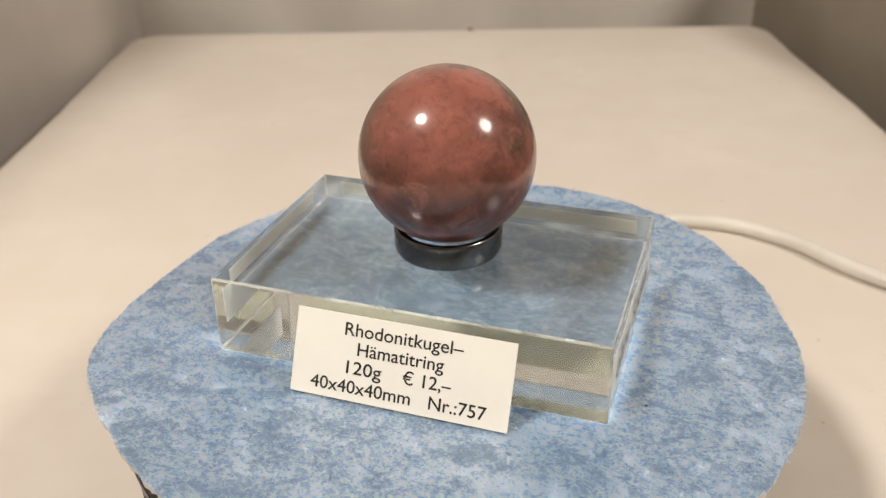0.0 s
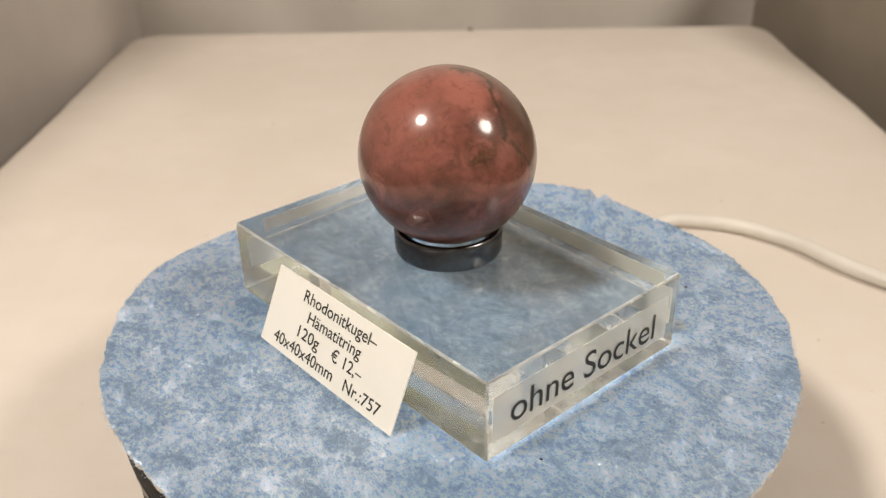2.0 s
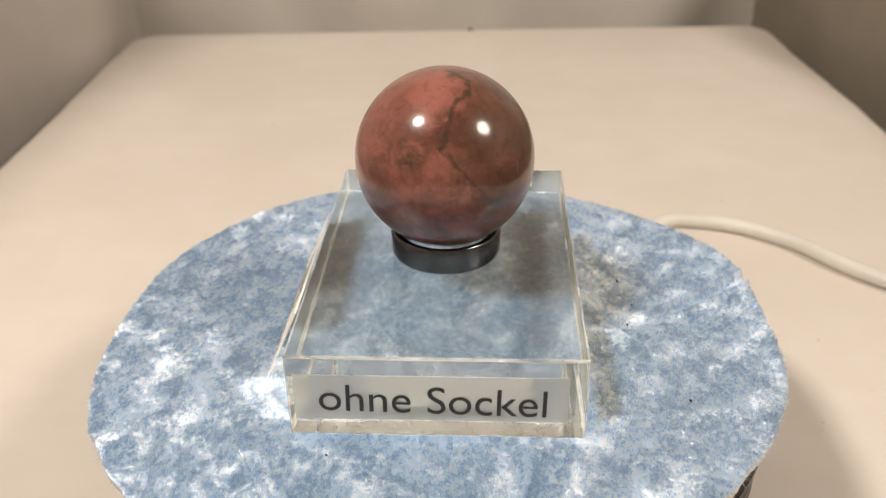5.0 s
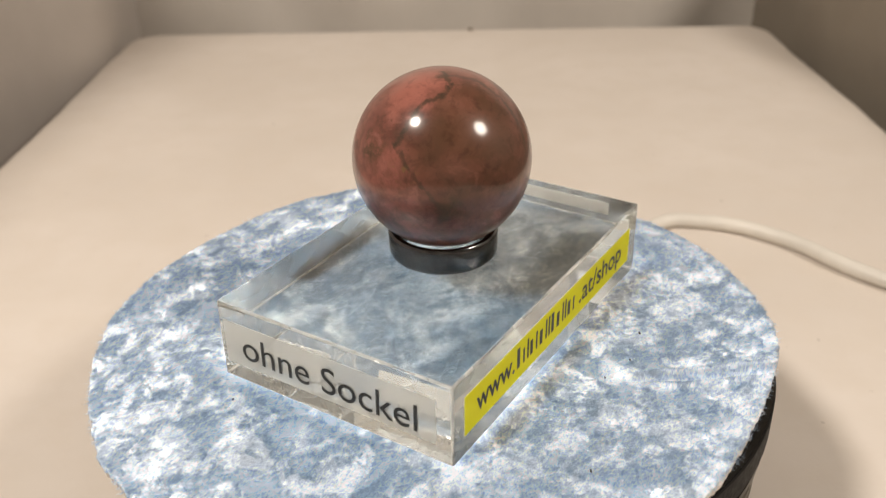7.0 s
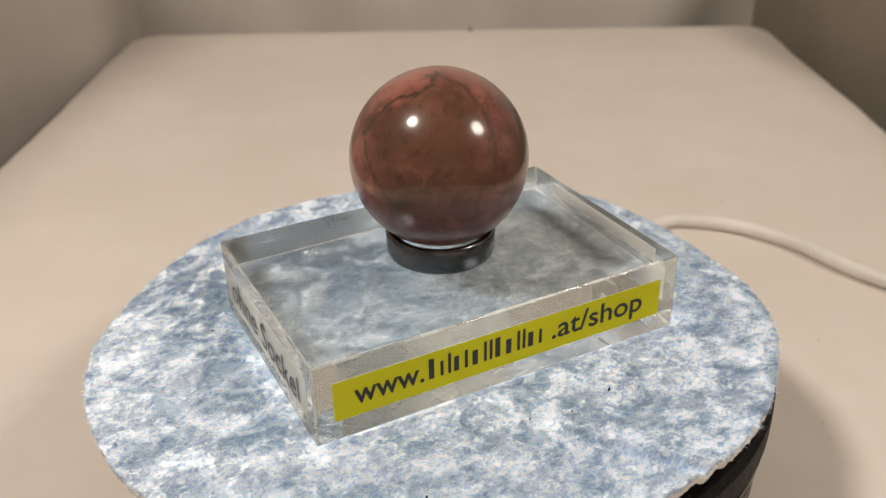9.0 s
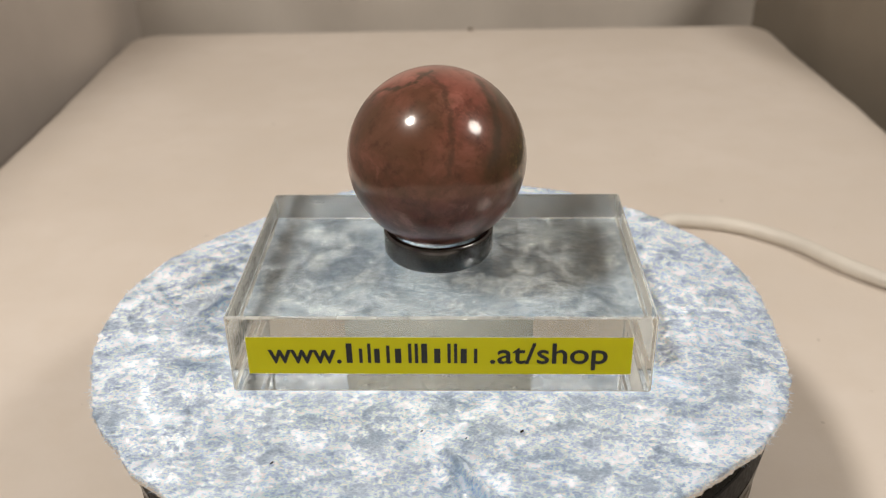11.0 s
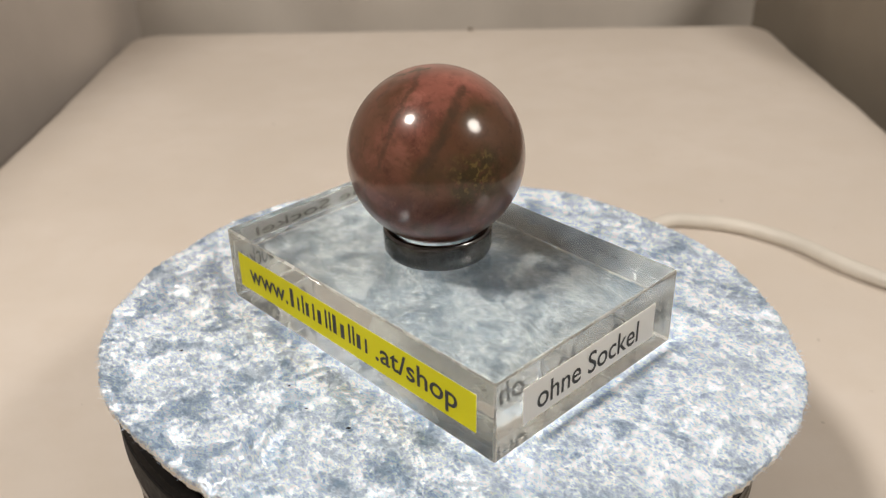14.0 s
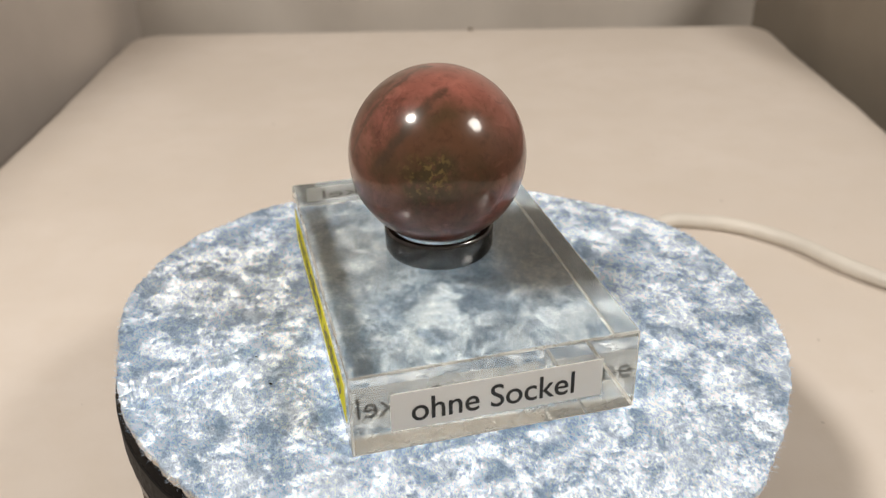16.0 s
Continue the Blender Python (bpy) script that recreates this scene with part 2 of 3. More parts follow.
# the acrylic's grey tint dims the velvet under the block, which is lit twice
CLOTH, CURTAIN, VELVET, ACRYLIC = cloth_material(), curtain_material("off_white_curtain", (0.53, 0.49, 0.445), (0.64, 0.595, 0.545)), velvet_material(), acrylic_material("dimming_acrylic", 0.012, 0.04, (0.45, 0.465, 0.45))
ACRYLIC_SIDE = acrylic_material("sawn_polished_acrylic", 0.03, 0.05, (0.80, 0.81, 0.78))
ACRYLIC_EDGE = acrylic_material("worn_acrylic_edge", 0.35, 0.34, (0.9, 0.91, 0.88))
# right curtain: colour set darker than the back one to tone that side down
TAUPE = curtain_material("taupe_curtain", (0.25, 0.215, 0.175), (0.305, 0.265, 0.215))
# left curtain: shade is put into the cloth colour as a darker grey-brown
SHADED_CURTAIN = curtain_material("curtain_with_shade_colour", (0.44, 0.40, 0.37), (0.54, 0.495, 0.46))
STONE, HEMATITE, TAPE = stone_material(), hematite_material(), film_material()
BACKING = plain("pale_fabric_backing", (0.80, 0.79, 0.76), 0.9)
BLACK = plain("black_plastic", (0.007, 0.0065, 0.0065), 0.2, shine=0.22)
BLACK_MATT = plain("matt_black_plastic", (0.010, 0.0095, 0.0095), 0.6, shine=0.15)
CHROME = plain("dark_polished_trim", (0.30, 0.28, 0.26), 0.22, 1.0)
CARD = plain("cream_card", (0.91, 0.885, 0.82), 0.75, grain=0.02)
WHITE_PAPER = plain("white_paper_label", (0.80, 0.79, 0.76), 0.6, grain=0.02)
YELLOW = thin_paper("yellow_paper_label", (0.97, 0.90, 0.012), 0.32, (0.88, 0.92, 0.2))
LABEL_BACK = thin_paper("thin_white_label_paper", (0.84, 0.83, 0.80), 0.48, (0.95, 0.95, 0.9))
INK = plain("black_ink", (0.022, 0.02, 0.018), 0.5)
WHITE_PVC = plain("white_cable_sheath", (0.74, 0.70, 0.64), 0.45)
WALL = plain("bounce_room_wall", (0.72, 0.68, 0.62), 0.9, scale=60)
FLOOR = plain("brown_room_floor", (0.20, 0.15, 0.11), 0.6, scale=40)


# ---- mesh tools ----
def link(name, me, material, parent=None, label="", smooth=False):
    me.materials.append(material)
    if smooth:
        me.polygons.foreach_set("use_smooth", [True] * len(me.polygons))
    ob = new(name, me)
    if parent:
        ob.parent = parent
    if label:
        tagged(ob, label)
    return ob


def part(name, bm, material, parent=None, label="", smooth=False):
    me = bpy.data.meshes.new(name)
    bmesh.ops.recalc_face_normals(bm, faces=bm.faces)
    bm.to_mesh(me)
    bm.free()
    return link(name, me, material, parent, label, smooth)


def mesh_of(name, verts, faces):
    me = bpy.data.meshes.new(name)
    me.from_pydata([tuple(v) for v in verts], [], faces)
    me.update()
    return me


def box(size, centre=(0, 0, 0), bevel=0.0, segments=2):
    bm = bmesh.new()
    bmesh.ops.create_cube(bm, size=1, matrix=Matrix.Translation(centre) @ Matrix.Diagonal((*size, 1)))
    if bevel:
        bmesh.ops.bevel(bm, geom=bm.edges[:], offset=bevel, segments=segments, affect="EDGES", profile=0.5)
    return bm


def lathe(profile, steps=96, closed=False):
    """A turned body from (radius, height) pairs."""
    bm = bmesh.new()
    loops = [[bm.verts.new((r * math.cos(a), r * math.sin(a), z)) for r, z in profile]
             for a in (2 * math.pi * i / steps for i in range(steps))]
    count = len(profile)
    for i in range(steps):
        a, b = loops[i], loops[(i + 1) % steps]
        for j in range(count if closed else count - 1):
            k = (j + 1) % count
            bm.faces.new((a[j], b[j], b[k], a[k]))
    if not closed:
        bm.faces.new([l[0] for l in loops])
        bm.faces.new([l[-1] for l in loops])
    return bm


def rings_mesh(name, loops, cap=True):
    """A skin over loops of equal length; the first is capped."""
    count, verts, faces = len(loops[0]), [], []
    for l in loops:
        verts.extend(l)
    for i in range(len(loops) - 1):
        for j in range(count):
            k = (j + 1) % count
            faces.append((i * count + j, i * count + k, (i + 1) * count + k, (i + 1) * count + j))
    if cap:
        faces.append(tuple(range(count))[::-1])
    return mesh_of(name, verts, faces)


def letters(text):
    curve = bpy.data.curves.new("lettering", "FONT")
    curve.body, curve.size, curve.resolution_u = text, 1.0, 6
    ob = bpy.data.objects.new("lettering", curve)
    scene.collection.objects.link(ob)
    bpy.context.view_layer.update()
    me = bpy.data.meshes.new_from_object(ob.evaluated_get(bpy.context.evaluated_depsgraph_get()))
    bpy.data.objects.remove(ob)
    bpy.data.curves.remove(curve)
    return me


def cap_height():
    me = letters("H")
    return max(v.co.y for v in me.vertices)


CAP = cap_height()


def lettering(text, x0, x1, base, cap, place, parent, depth=0.0, bold=0.0):
    """Text from x0 to x1 along the local x, standing on y = base with capitals cap high, in the pose place; depth: ink soaked in; bold: added stroke width."""
    me = letters(text)
    lo, hi = min(v.co.x for v in me.vertices), max(v.co.x for v in me.vertices)
    sx, sy = (x1 - x0) / (hi - lo), cap / CAP
    for v in me.vertices:
        v.co = place @ Vector((x0 + (v.co.x - lo) * sx, base + v.co.y * sy, 0))
    if bold:
        bm = bmesh.new()
        bm.from_mesh(me)
        whole = bm.verts[:] + bm.edges[:] + bm.faces[:]
        for k, step in enumerate(((-bold / 2, 0), (bold / 2, 0), (0, -bold / 2), (0, bold / 2))):
            twin = bmesh.ops.duplicate(bm, geom=whole)["geom"]
            shift = place.to_3x3() @ Vector((*step, 0.000006 * (k + 1)))
            bmesh.ops.translate(bm, vec=shift, verts=[g for g in twin if isinstance(g, bmesh.types.BMVert)])
        bm.to_mesh(me)
        bm.free()
    if depth:
        bm = bmesh.new()
        bm.from_mesh(me)
        twin = bmesh.ops.duplicate(bm, geom=bm.verts[:] + bm.edges[:] + bm.faces[:])["geom"]
        shift = place.to_3x3() @ Vector((0, 0, -depth))
        bmesh.ops.translate(bm, vec=shift, verts=[g for g in twin if isinstance(g, bmesh.types.BMVert)])
        bm.to_mesh(me)
        bm.free()
    return link("lettering", me, INK, parent)


def flat_sheet(w0, w1, h0, h1, thick, place, bevel=0.0):
    bm = box((w1 - w0, h1 - h0, thick), ((w0 + w1) / 2, (h0 + h1) / 2, -thick / 2))
    bmesh.ops.transform(bm, matrix=place, verts=bm.verts)
    return bm


def fourier(coef, a):
    return coef[0] + sum(coef[2 * k - 1] * math.cos(k * a) + coef[2 * k] * math.sin(k * a) for k in range(1, len(coef) // 2 + 1))


def thing(name, label, category, at=Matrix.Identity(4), **more):
    ob = new(name)
    ob.empty_display_size = 0.01
    ob.matrix_world = at
    return tagged(ob, label, category, **more)


# ---- the room ----
TABLE_Z = -0.05
FLOOR_Z = TABLE_Z - 0.72


# unseen shell, added and kept small so its pale walls bounce the lamplight back
def build_bounce_room():
    def slab(name, size, centre, material, label):
        tagged(part(name, box(size, centre), material), label, "room", kind="structure")
    x0, x1, y0, y1, top = -0.95, 0.95, -1.05, 0.8, 1.25
    slab("floor", (x1 - x0, y1 - y0, 0.1), (0, (y0 + y1) / 2, FLOOR_Z - 0.05), FLOOR, "unseen brown floor added below the table")
    slab("ceiling", (x1 - x0 + 0.2, y1 - y0 + 0.2, 0.1), (0, (y0 + y1) / 2, top + 0.05), WALL, "unseen pale ceiling added to close in and bounce the light")
    h, m = top - FLOOR_Z, (top + FLOOR_Z) / 2
    slab("wall_north", (x1 - x0 + 0.2, 0.1, h), (0, y1 + 0.05, m), WALL, "unseen pale wall added behind the curtain to close in the light")
    slab("wall_south", (x1 - x0 + 0.2, 0.1, h), (0, y0 - 0.05, m), WALL, "unseen pale wall added to bounce light onto the table")
    slab("wall_west", (0.1, y1 - y0, h), (x0 - 0.05, (y0 + y1) / 2, m), WALL, "unseen pale side wall added to bounce light")
    slab("wall_east", (0.1, y1 - y0, h), (x1 + 0.05, (y0 + y1) / 2, m), WALL, "unseen pale side wall added to bounce light")


def build_table():
    """A small table under a cream cloth that hangs to the floor."""
    x0, x1, y0, y1, r = -0.213, 0.226, -0.40, 0.446, 0.022
    outline = []
    for cx, cy, a0 in ((x1 - r, y1 - r, 0), (x0 + r, y1 - r, 90), (x0 + r, y0 + r, 180), (x1 - r, y0 + r, 270)):
        for i in range(13):
            a = radians(a0 + 90 * i / 12)
            outline.append(Vector((cx + r * math.cos(a), cy + r * math.sin(a), 0)))
    dense = []
    for i, p in enumerate(outline):
        q = outline[(i + 1) % len(outline)]
        k = max(1, int((q - p).length / 0.008))
        dense += [p.lerp(q, j / k) for j in range(k)]
    mid = Vector(((x0 + x1) / 2, (y0 + y1) / 2, 0))
    normals = []
    for i in range(len(dense)):
        d = (dense[(i + 1) % len(dense)] - dense[i - 1]).normalized()
        normals.append(Vector((d.y, -d.x, 0)))

    def wave(p):
        return 0.0022 * noise.noise(p * 9.0) + 0.001 * noise.noise(p * 30.0)
    loops = []
    for s in (0.02, 0.1, 0.2, 0.3, 0.4, 0.5, 0.6, 0.7, 0.8, 0.88, 0.93):
        loops.append([mid + (p - mid) * s + Vector((0, 0, TABLE_Z)) for p in dense])
    for a in range(0, 91, 15):
        c = radians(a)
        loops.append([p + n * (0.007 * math.sin(c) - 0.007 + wave(p)) + Vector((0, 0, TABLE_Z + 0.007 * (math.cos(c) - 1))) for p, n in zip(dense, normals)])
    for k in range(1, 16):
        z = TABLE_Z - 0.007 - (0.7 * k / 15)
        grow = min(1, k / 6)
        loops.append([p + n * (wave(p) + grow * (0.002 + 0.004 * math.sin(i * 0.35 + 2 * noise.noise(p * 4)))) + Vector((0, 0, z))
                      for i, (p, n) in enumerate(zip(dense, normals))])
    me = rings_mesh("tablecloth", loops)
    tagged(link("tablecloth", me, CLOTH, smooth=True), "smooth cream cloth over a small table", "tablecloth")
    tagged(part("table", box((x1 - x0 - 0.02, y1 - y0 - 0.02, 0.66), (mid.x, mid.y, TABLE_Z - 0.02 - 0.33 - 0.02), 0.005), FLOOR),
           "plain table hidden under the cream cloth", "table")


def curtain(name, a, b, low, high, label, waves, depth, seed, material=CURTAIN):
    """A hanging cloth from a to b in plan, with soft folds."""
    a, b = Vector((*a, 0)), Vector((*b, 0))
    d = (b - a).normalized()
    side = Vector((-d.y, d.x, 0))
    cols, rows = 160, 14
    verts, faces = [], []
    for layer in (0, 1):
        for j in range(rows + 1):
            z = low + (high - low) * j / rows
            for i in range(cols + 1):
                s = i / cols
                f = depth * (math.sin(s * waves * 6.283 + seed + 0.6 * math.sin(j * 0.2)) + 0.8 * noise.noise(Vector((s * waves * 1.7, j * 0.08, seed))))
                verts.append(a.lerp(b, s) + side * (f + 0.002 * layer) + Vector((0, 0, z)))
    n = (cols + 1) * (rows + 1)
    for j in range(rows):
        for i in range(cols):
            k = j * (cols + 1) + i
            q = (k, k + 1, k + cols + 2, k + cols + 1)
            faces.append(q)
            faces.append(tuple(v + n for v in reversed(q)))
    return tagged(link(name, mesh_of(name, verts, faces), material, smooth=True), label, "curtain")


build_bounce_room()
build_table()
curtain("curtain", (-0.60, 0.50), (0.62, 0.50), FLOOR_Z, 0.45, "off-white curtain hanging behind the table", 7, 0.013, 2.6)
curtain("curtain", (-0.335, -0.55), (-0.207, 0.53), FLOOR_Z, 0.24, "curtain hanging beside the table, its shade put into a grey-brown colour", 5, 0.006, 2.3, SHADED_CURTAIN)
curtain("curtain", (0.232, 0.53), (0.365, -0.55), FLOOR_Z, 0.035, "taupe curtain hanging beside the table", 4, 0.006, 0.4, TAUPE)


# ---- the cable ----
def build_cable():
    curve = bpy.data.curves.new("cable", "CURVE")
    curve.dimensions, curve.bevel_depth, curve.bevel_resolution, curve.resolution_u = "3D", 0.0029, 4, 10
    pts = [(0.052, 0.062), (0.066, 0.108), (0.09, 0.141), (0.104, 0.1407), (0.117, 0.1363), (0.127, 0.1295), (0.1355, 0.1215), (0.149, 0.102), (0.172, 0.077), (0.207, 0.031)]
    s = curve.splines.new("BEZIER")
    s.bezier_points.add(len(pts) - 1)
    for b, (x, y) in zip(s.bezier_points, pts):
        b.co = (x, y, TABLE_Z + 0.0029)
        b.handle_left_type = b.handle_right_type = "AUTO"
    ob = new("cable", curve)
    bpy.context.view_layer.update()
    me = bpy.data.meshes.new_from_object(ob.evaluated_get(bpy.context.evaluated_depsgraph_get()))
    bpy.data.objects.remove(ob)
    me.materials.clear()
    tagged(link("power_cable", me, WHITE_PVC, smooth=True), "white round power cable lying on the cream cloth", "cable")


build_cable()


def build_tack():
    bm = bmesh.new()
    bmesh.ops.create_uvsphere(bm, u_segments=16, v_segments=8, radius=0.0022, matrix=pose(0.0213, 0.4405, TABLE_Z) @ Matrix.Diagonal((1, 0.8, 0.7, 1)))
    tagged(part("tack", bm, FLOOR, smooth=True), "small brown tack at the back edge of the cloth", "tack")


build_tack()


# ---- the turntable ----
def build_turntable():
    t = thing("turntable", "round black motorised turntable with polished rim lines", "turntable", pose(0, 0, TABLE_Z))
    part("base", lathe([(0.0713, 0.0), (0.0749, 0.0015), (0.0759, 0.004), (0.0759, 0.0318), (0.0749, 0.0326), (0.0672, 0.0326)]), BLACK, t)
    for low in (0.0228, 0.0268):
        part("rim_line", lathe([(0.0760, low), (0.0769, low + 0.0004), (0.0769, low + 0.0012), (0.0760, low + 0.0016)]), CHROME, t, "polished thin rim line")
    platter = part("platter", lathe([(0.0682, 0.0334), (0.0766, 0.0334), (0.0776, 0.0340), (0.0779, 0.0348), (0.0779, 0.0364), (0.0774, 0.0368), (0.0774, 0.0374), (0.0780, 0.0379),
                                     (0.0780, 0.0462), (0.0771, 0.0472)]), BLACK, t, "black rotating platter")
    part("platter_band", lathe([(0.0781, 0.0385), (0.0784, 0.0388), (0.0784, 0.0455), (0.0781, 0.0458)]), BLACK_MATT, platter, "matt black band")
    return t, platter


RADII = [81.35, 1.41, -1.8, 1.96, 0.3, -0.58, -0.5, -0.61, 0.29, 0.39, -0.09, 0.07, 0.07, 0.49, -0.08, -0.54, -0.15]
LIFT = [-0.28, 0.09, 2.03, -1.89, 0.57, 0.81, -0.36, 0.29, 0.27, -0.08, -0.09, 0.08, -0.42]


def cover_point(a, s):
    """A point of the velvet cover: the angle, and the share of the way to its edge."""
    r = fourier(RADII, a) / 1000 * s
    x, y = r * math.cos(a), r * math.sin(a)
    rim = max(0.0, (r - 0.058) / 0.024)
    z = fourier(LIFT, a) / 1000 * min(1.3, rim) ** 1.6
    p = Vector((x, y, 0))
    out = min(1.0, max(0.0, (r - 0.052) / 0.02))
    z += 0.0005 * out * noise.noise(p * 60) + 0.00012 * noise.noise(p * 400)
    # a pressed crease in the fabric
    u = Vector((-0.53, 0.85, 0))
    off = p - Vector((0.0005, 0.0455, 0))
    along, away = off.dot(u), off.cross(u).z
    if 0 < along < 0.05:
        fade = min(1, along / 0.012) * (1 if along < 0.03 else 0.1 + 0.9 * max(0, 0.04 - along) / 0.01)
        wide = 0.0008 + 0.014 * along
        away += 0.0006 * noise.noise(Vector((along * 180, 2, 0)))
        z += fade * (0.0019 * math.exp(-(away / wide) ** 2) - 0.0014 * math.exp(-((away - 2.1 * wide) / wide) ** 2) + 0.0012 * math.exp(-((away - 4 * wide) / wide) ** 2))
    return Vector((x, y, z))


def build_cover():
    cover = thing("velvet_cover", "pale blue crushed velvet disc with an uneven cut edge", "fabric cover")
    steps, rings = 720, 130
    edge = [1 + 0.009 * noise.noise(Vector((math.cos(t) * 9, math.sin(t) * 9, 3))) + 0.006 * noise.noise(Vector((math.cos(t) * 30, math.sin(t) * 30, 5))) + 0.003 * random.uniform(-1, 1) for t in (2 * math.pi * i / steps for i in range(steps))]
    angles = [2 * math.pi * i / steps for i in range(steps)]
    loops = []
    for k in range(1, rings + 1):
        s = k / rings
        loops.append([cover_point(a, s * (1 + (e - 1) * s ** 8)) for a, e in zip(angles, edge)])
    loops.append([p + Vector((0, 0, -0.0009)) for p in loops[-1]])
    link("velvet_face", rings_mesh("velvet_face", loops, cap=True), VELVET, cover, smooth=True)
    back = [[p * 0.999 + Vector((0, 0, -0.0008)) for p in loops[-2]], [p * 0.997 + Vector((0, 0, -0.0024)) for p in loops[-2]],
            [p * 0.965 + Vector((0, 0, -0.0034)) for p in loops[-2]]]
    link("backing", rings_mesh("backing", back, cap=False), BACKING, cover, "pale fabric backing", smooth=True)
    # loose fibres along the cut edge
    rng = random.Random(4)
    verts, faces = [], []
    for i in range(5200):
        a = rng.uniform(0, 2 * math.pi)
        root = cover_point(a, rng.uniform(0.975, 1.003)) + Vector((0, 0, -rng.uniform(0, 0.0008)))
        out = Vector((math.cos(a), math.sin(a), 0))
        tip = root + (out + Vector((rng.gauss(0, 0.6), rng.gauss(0, 0.6), rng.gauss(0.1, 0.5)))).normalized() * rng.uniform(0.0004, 0.0017)
        side = Vector((-out.y, out.x, rng.uniform(-0.6, 0.6))).normalized() * 0.00007
        k = len(verts)
        verts += [root - side, root + side, tip]
        faces.append((k, k + 1, k + 2))
    # short pile fibres lying along the nap
    tufts, flats = [], []
    for i in range(90000):
        a, s = rng.uniform(0, 2 * math.pi), math.sqrt(rng.random())
        root = cover_point(a, s * 0.998)
        under = abs(root.x) < 0.0465 and abs(root.y) < 0.0315
        way = radians(97) + rng.gauss(0, 0.9)
        rise = 0.00025 if under else rng.uniform(0.0001, 0.0004)
        run = rng.uniform(0.0005, 0.0012)
        tip = root + Vector((math.cos(way) * run, math.sin(way) * run, rise))
        side = Vector((-math.sin(way), math.cos(way), rng.gauss(0, 0.5))).normalized() * rng.uniform(0.00006, 0.00013)
        k = len(tufts)
        tufts += [root - side, root + side, tip]
        flats.append((k, k + 1, k + 2))
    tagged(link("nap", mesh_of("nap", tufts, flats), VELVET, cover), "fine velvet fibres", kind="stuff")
    # dark bits of lint caught in the pile
    for x, y, size in ((0.0326, 0.0538, 0.0005), (-0.0168, 0.0440, 0.0006), (0.0036, 0.0441, 0.0004), (-0.0055, 0.0462, 0.0004), (0.052, -0.021, 0.0004)):
        bm = bmesh.new()
        bmesh.ops.create_icosphere(bm, subdivisions=1, radius=size, matrix=pose(x, y, 0.0008, 20, 10, 40) @ Matrix.Diagonal((1.0, 0.5, 0.4, 1)))
        part("lint", bm, BLACK_MATT, cover, "tiny dark bit of lint")
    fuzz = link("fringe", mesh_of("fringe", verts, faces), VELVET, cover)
    tagged(fuzz, "short loose velvet fibres", kind="stuff")
    return cover


# ---- the acrylic block and what stands on it ----
BL, BW, BH = 0.0906, 0.06, 0.0192
BLOCK_AT = pose(0, 0.0006, 0.0004)


def build_block():
    block = thing("acrylic_block", "clear acrylic display block with paper labels on its sides", "display block", BLOCK_AT)
    body = part("body", box((BL, BW, BH), (0, 0, BH / 2), 0.0005, 3), ACRYLIC, block)
    body.visible_shadow = False
    body.data.materials.append(ACRYLIC_SIDE)
    body.data.materials.append(ACRYLIC_EDGE)
    for face in body.data.polygons:
        biggest = max(abs(v) for v in face.normal)
        face.material_index = 2 if biggest < 0.98 else (0 if abs(face.normal.z) > 0.9 else 1)
    # faces: the label's own x runs along the face, y up, z out of it
    side_b = Matrix.Translation((BL / 2 + 0.00012, 0, 0)) @ Matrix(((0, 0, 1, 0), (1, 0, 0, 0), (0, 1, 0, 0), (0, 0, 0, 1)))
    side_c = Matrix.Translation((0, BW / 2 + 0.00012, 0)) @ Matrix(((-1, 0, 0, 0), (0, 0, 1, 0), (0, 1, 0, 0), (0, 0, 0, 1)))
    side_d = Matrix.Translation((-BL / 2 - 0.00012, 0, 0)) @ Matrix(((0, 0, -1, 0), (-1, 0, 0, 0), (0, 1, 0, 0), (0, 0, 0, 1)))
    up = Matrix.Translation((0, 0, 0.00005))
    clear = part("clear_label", flat_sheet(-0.0285, 0.0262, 0.0042, 0.0150, 0.0003, side_b), TAPE, block, "clear tape label with black lettering")
    lettering("ohne Sockel", -0.0237, 0.0217, 0.0060, 0.0064, side_b @ up @ pose(0, 0, 0, 0, 0, -1.2), clear, 0.0004)
    yellow = part("yellow_label", flat_sheet(-0.0412, 0.0404, 0.0050, 0.0143, 0.00004, side_c), YELLOW, block, "bright yellow paper label with black print")
    part("paper_back", flat_sheet(-0.0412, 0.0404, 0.0050, 0.0143, 0.00018, side_c @ pose(0, 0, -0.00006)), LABEL_BACK, yellow, "white back of the label paper")
    lettering("www.", -0.0366, -0.0212, 0.0078, 0.0050, side_c @ up, yellow, bold=0.00022)
    lettering(".at/shop", 0.0106, 0.0352, 0.0078, 0.0050, side_c @ up, yellow, bold=0.00022)
    # the trade name is kept as plain bars
    x = -0.0200
    for w, h in ((19, 50), (11, 37), (7, 50), (18, 37), (11, 45), (20, 37), (7, 50), (7, 50), (19, 50), (20, 37), (7, 50), (7, 50), (20, 37), (11, 37)):
        w *= 0.00011
        part("bar", flat_sheet(x, x + w * (0.6 if w > 0.001 else 0.9), 0.0078, 0.0078 + h * 0.0001, 0.00003, side_c @ up), INK, yellow)
        x += w + 0.00062
    white = part("white_label", flat_sheet(-0.0220, 0.0221, 0.0050, 0.0139, 0.0002, side_d), WHITE_PAPER, block, "white paper label with black lettering")
    lettering("ohne Sockel", -0.0178, 0.0160, 0.0068, 0.0053, side_d @ up, white, bold=0.00012)
    return block


CARD_AT = pose(0.0019, -0.0384, 0.0006) @ pose(0, 0, 0, 65.5, 0, 0)


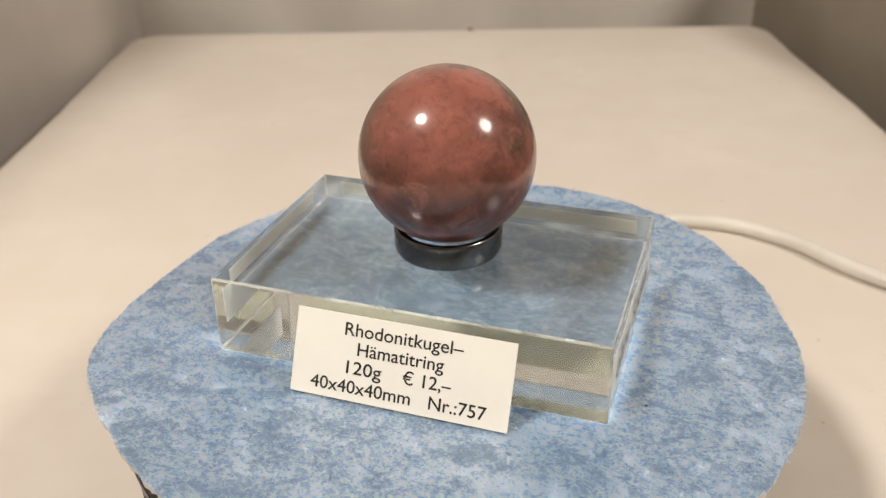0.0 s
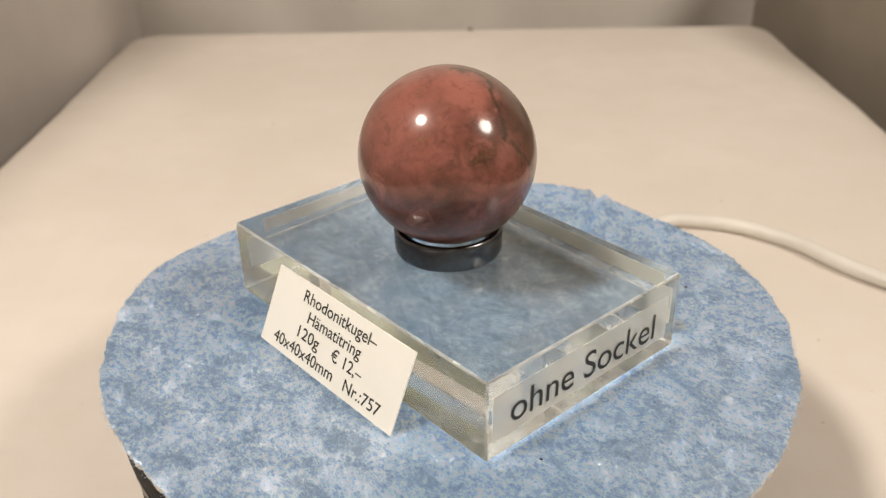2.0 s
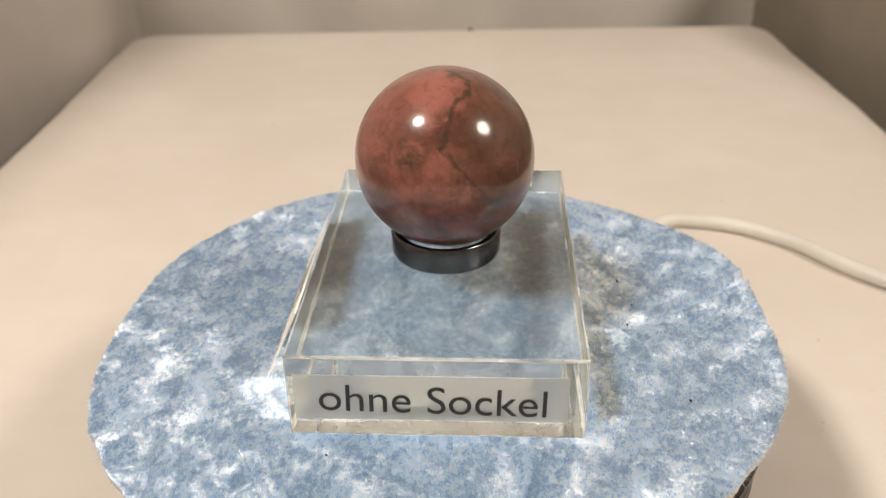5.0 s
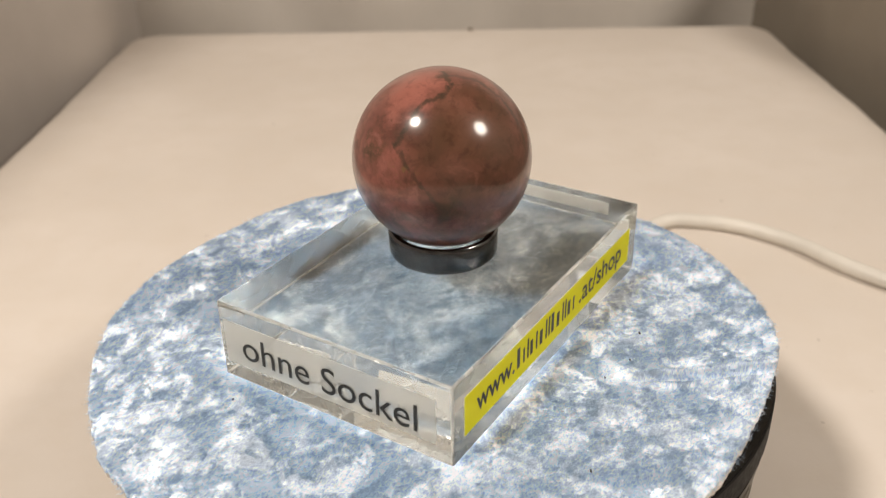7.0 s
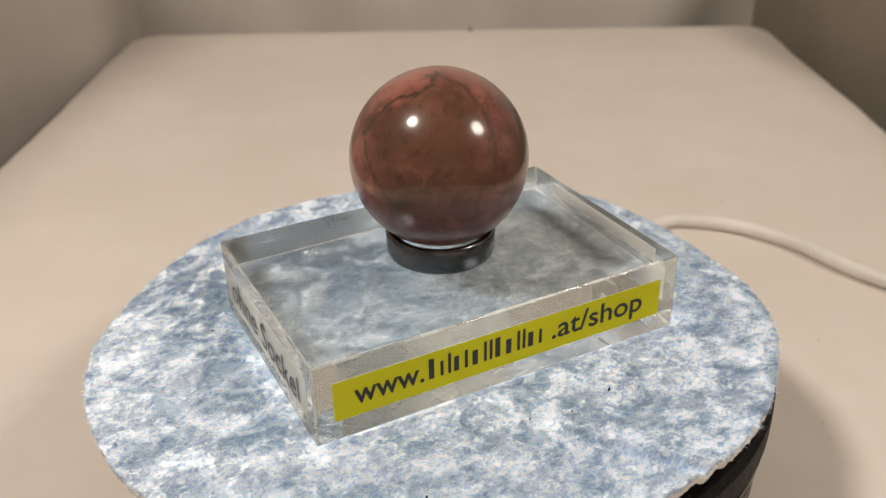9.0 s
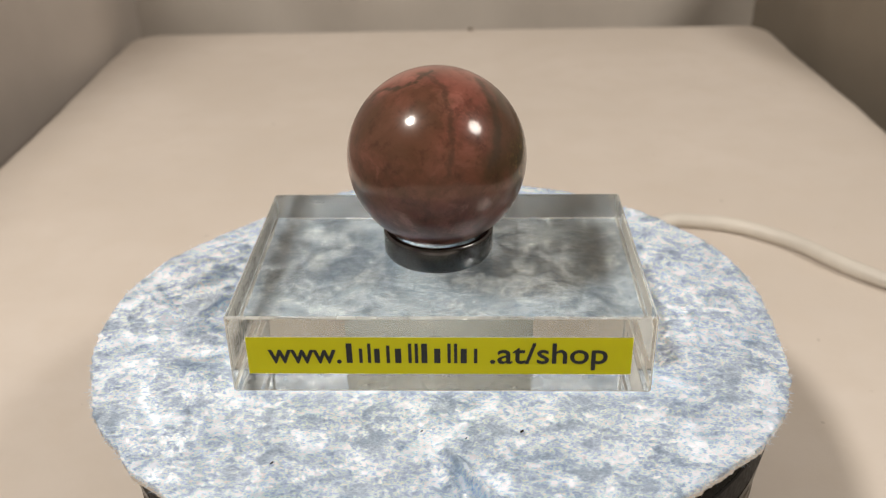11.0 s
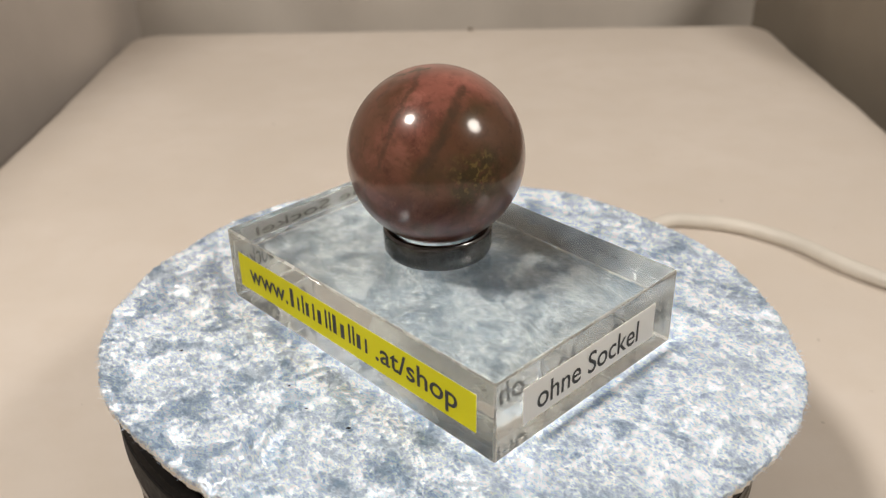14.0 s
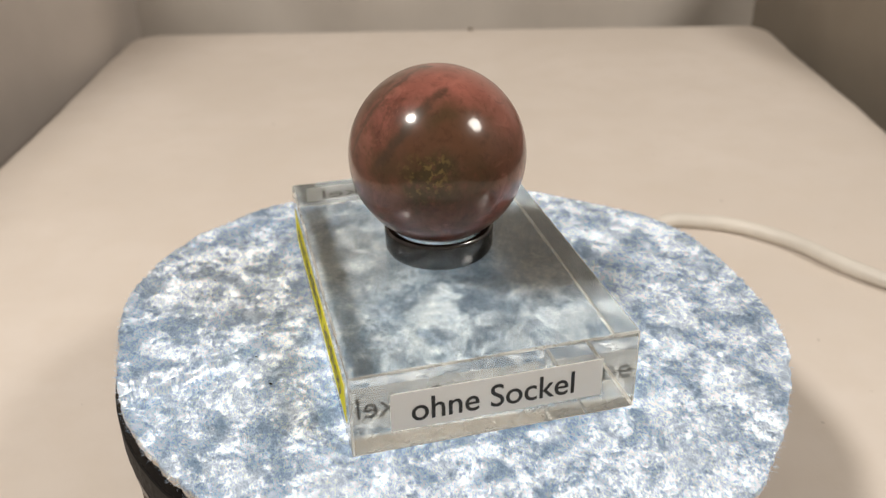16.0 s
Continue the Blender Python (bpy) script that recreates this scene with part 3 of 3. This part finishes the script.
def build_card():
    """The price card leans on the block; its pose has x along it and y up its face."""
    w, h = 0.0490, 0.0186
    card = thing("price_card", "cream price card with black print leaning on the acrylic block", "price card", CARD_AT)
    sheet = part("sheet", flat_sheet(-w / 2, w / 2, 0, h, 0.00035, Matrix.Identity(4)), CARD, card)
    up = pose(0, 0, 0.00005)
    for text, a, b, line in (("Rhodonitkugel\u2013", 0.233, 0.773, 0.24), ("Hämatitring", 0.30, 0.695, 0.458), ("120g", 0.257, 0.42, 0.68),
                             ("€ 12,\u2013", 0.519, 0.738, 0.68), ("40x40x40mm", 0.095, 0.563, 0.907), ("Nr.:757", 0.648, 0.902, 0.907)):
        lettering(text, (a - 0.5) * w, (b - 0.5) * w, h * (1 - line), 0.0027, up, sheet, bold=0.00006)
    return card


BALL_XY = (0.00106, 0.00073)
TOP = 0.0196


def build_ring():
    ring = part("hematite_ring", lathe([(0.0122, 0.0003), (0.0126, 0.0012), (0.0127, 0.0058), (0.0125, 0.0064), (0.0120, 0.0066), (0.0108, 0.0060), (0.0100, 0.0050),
                                        (0.0096, 0.0030), (0.0096, 0.0003), (0.0100, 0.0)], 128, closed=True), HEMATITE, smooth=True)
    return tagged(ring, "polished dark grey hematite ring on the acrylic block", "stone ring")


def build_ball():
    bm = bmesh.new()
    bmesh.ops.create_uvsphere(bm, u_segments=128, v_segments=64, radius=0.02)
    return tagged(part("stone_ball", bm, STONE, smooth=True), "polished pink and brown rhodonite ball resting on the ring", "stone ball")


TURNTABLE, PLATTER = build_turntable()
COVER = build_cover()
BLOCK = build_block()
PRICE_CARD = build_card()
RING = build_ring()
BALL = build_ball()


def motions():
    """Everything on the platter turns with it."""
    times = [0.5 * i for i in range(33)]
    carried = [(PLATTER, Matrix.Identity(4)), (COVER, Matrix.Identity(4)), (BLOCK, BLOCK_AT), (PRICE_CARD, CARD_AT),
               (RING, pose(*BALL_XY, TOP)), (BALL, pose(*BALL_XY, 0.0431))]
    for ob, at in carried:
        walk(ob, [(t, pose(0, 0, 0, 0, 0, START - SPEED * t) @ at) for t in times])


motions()
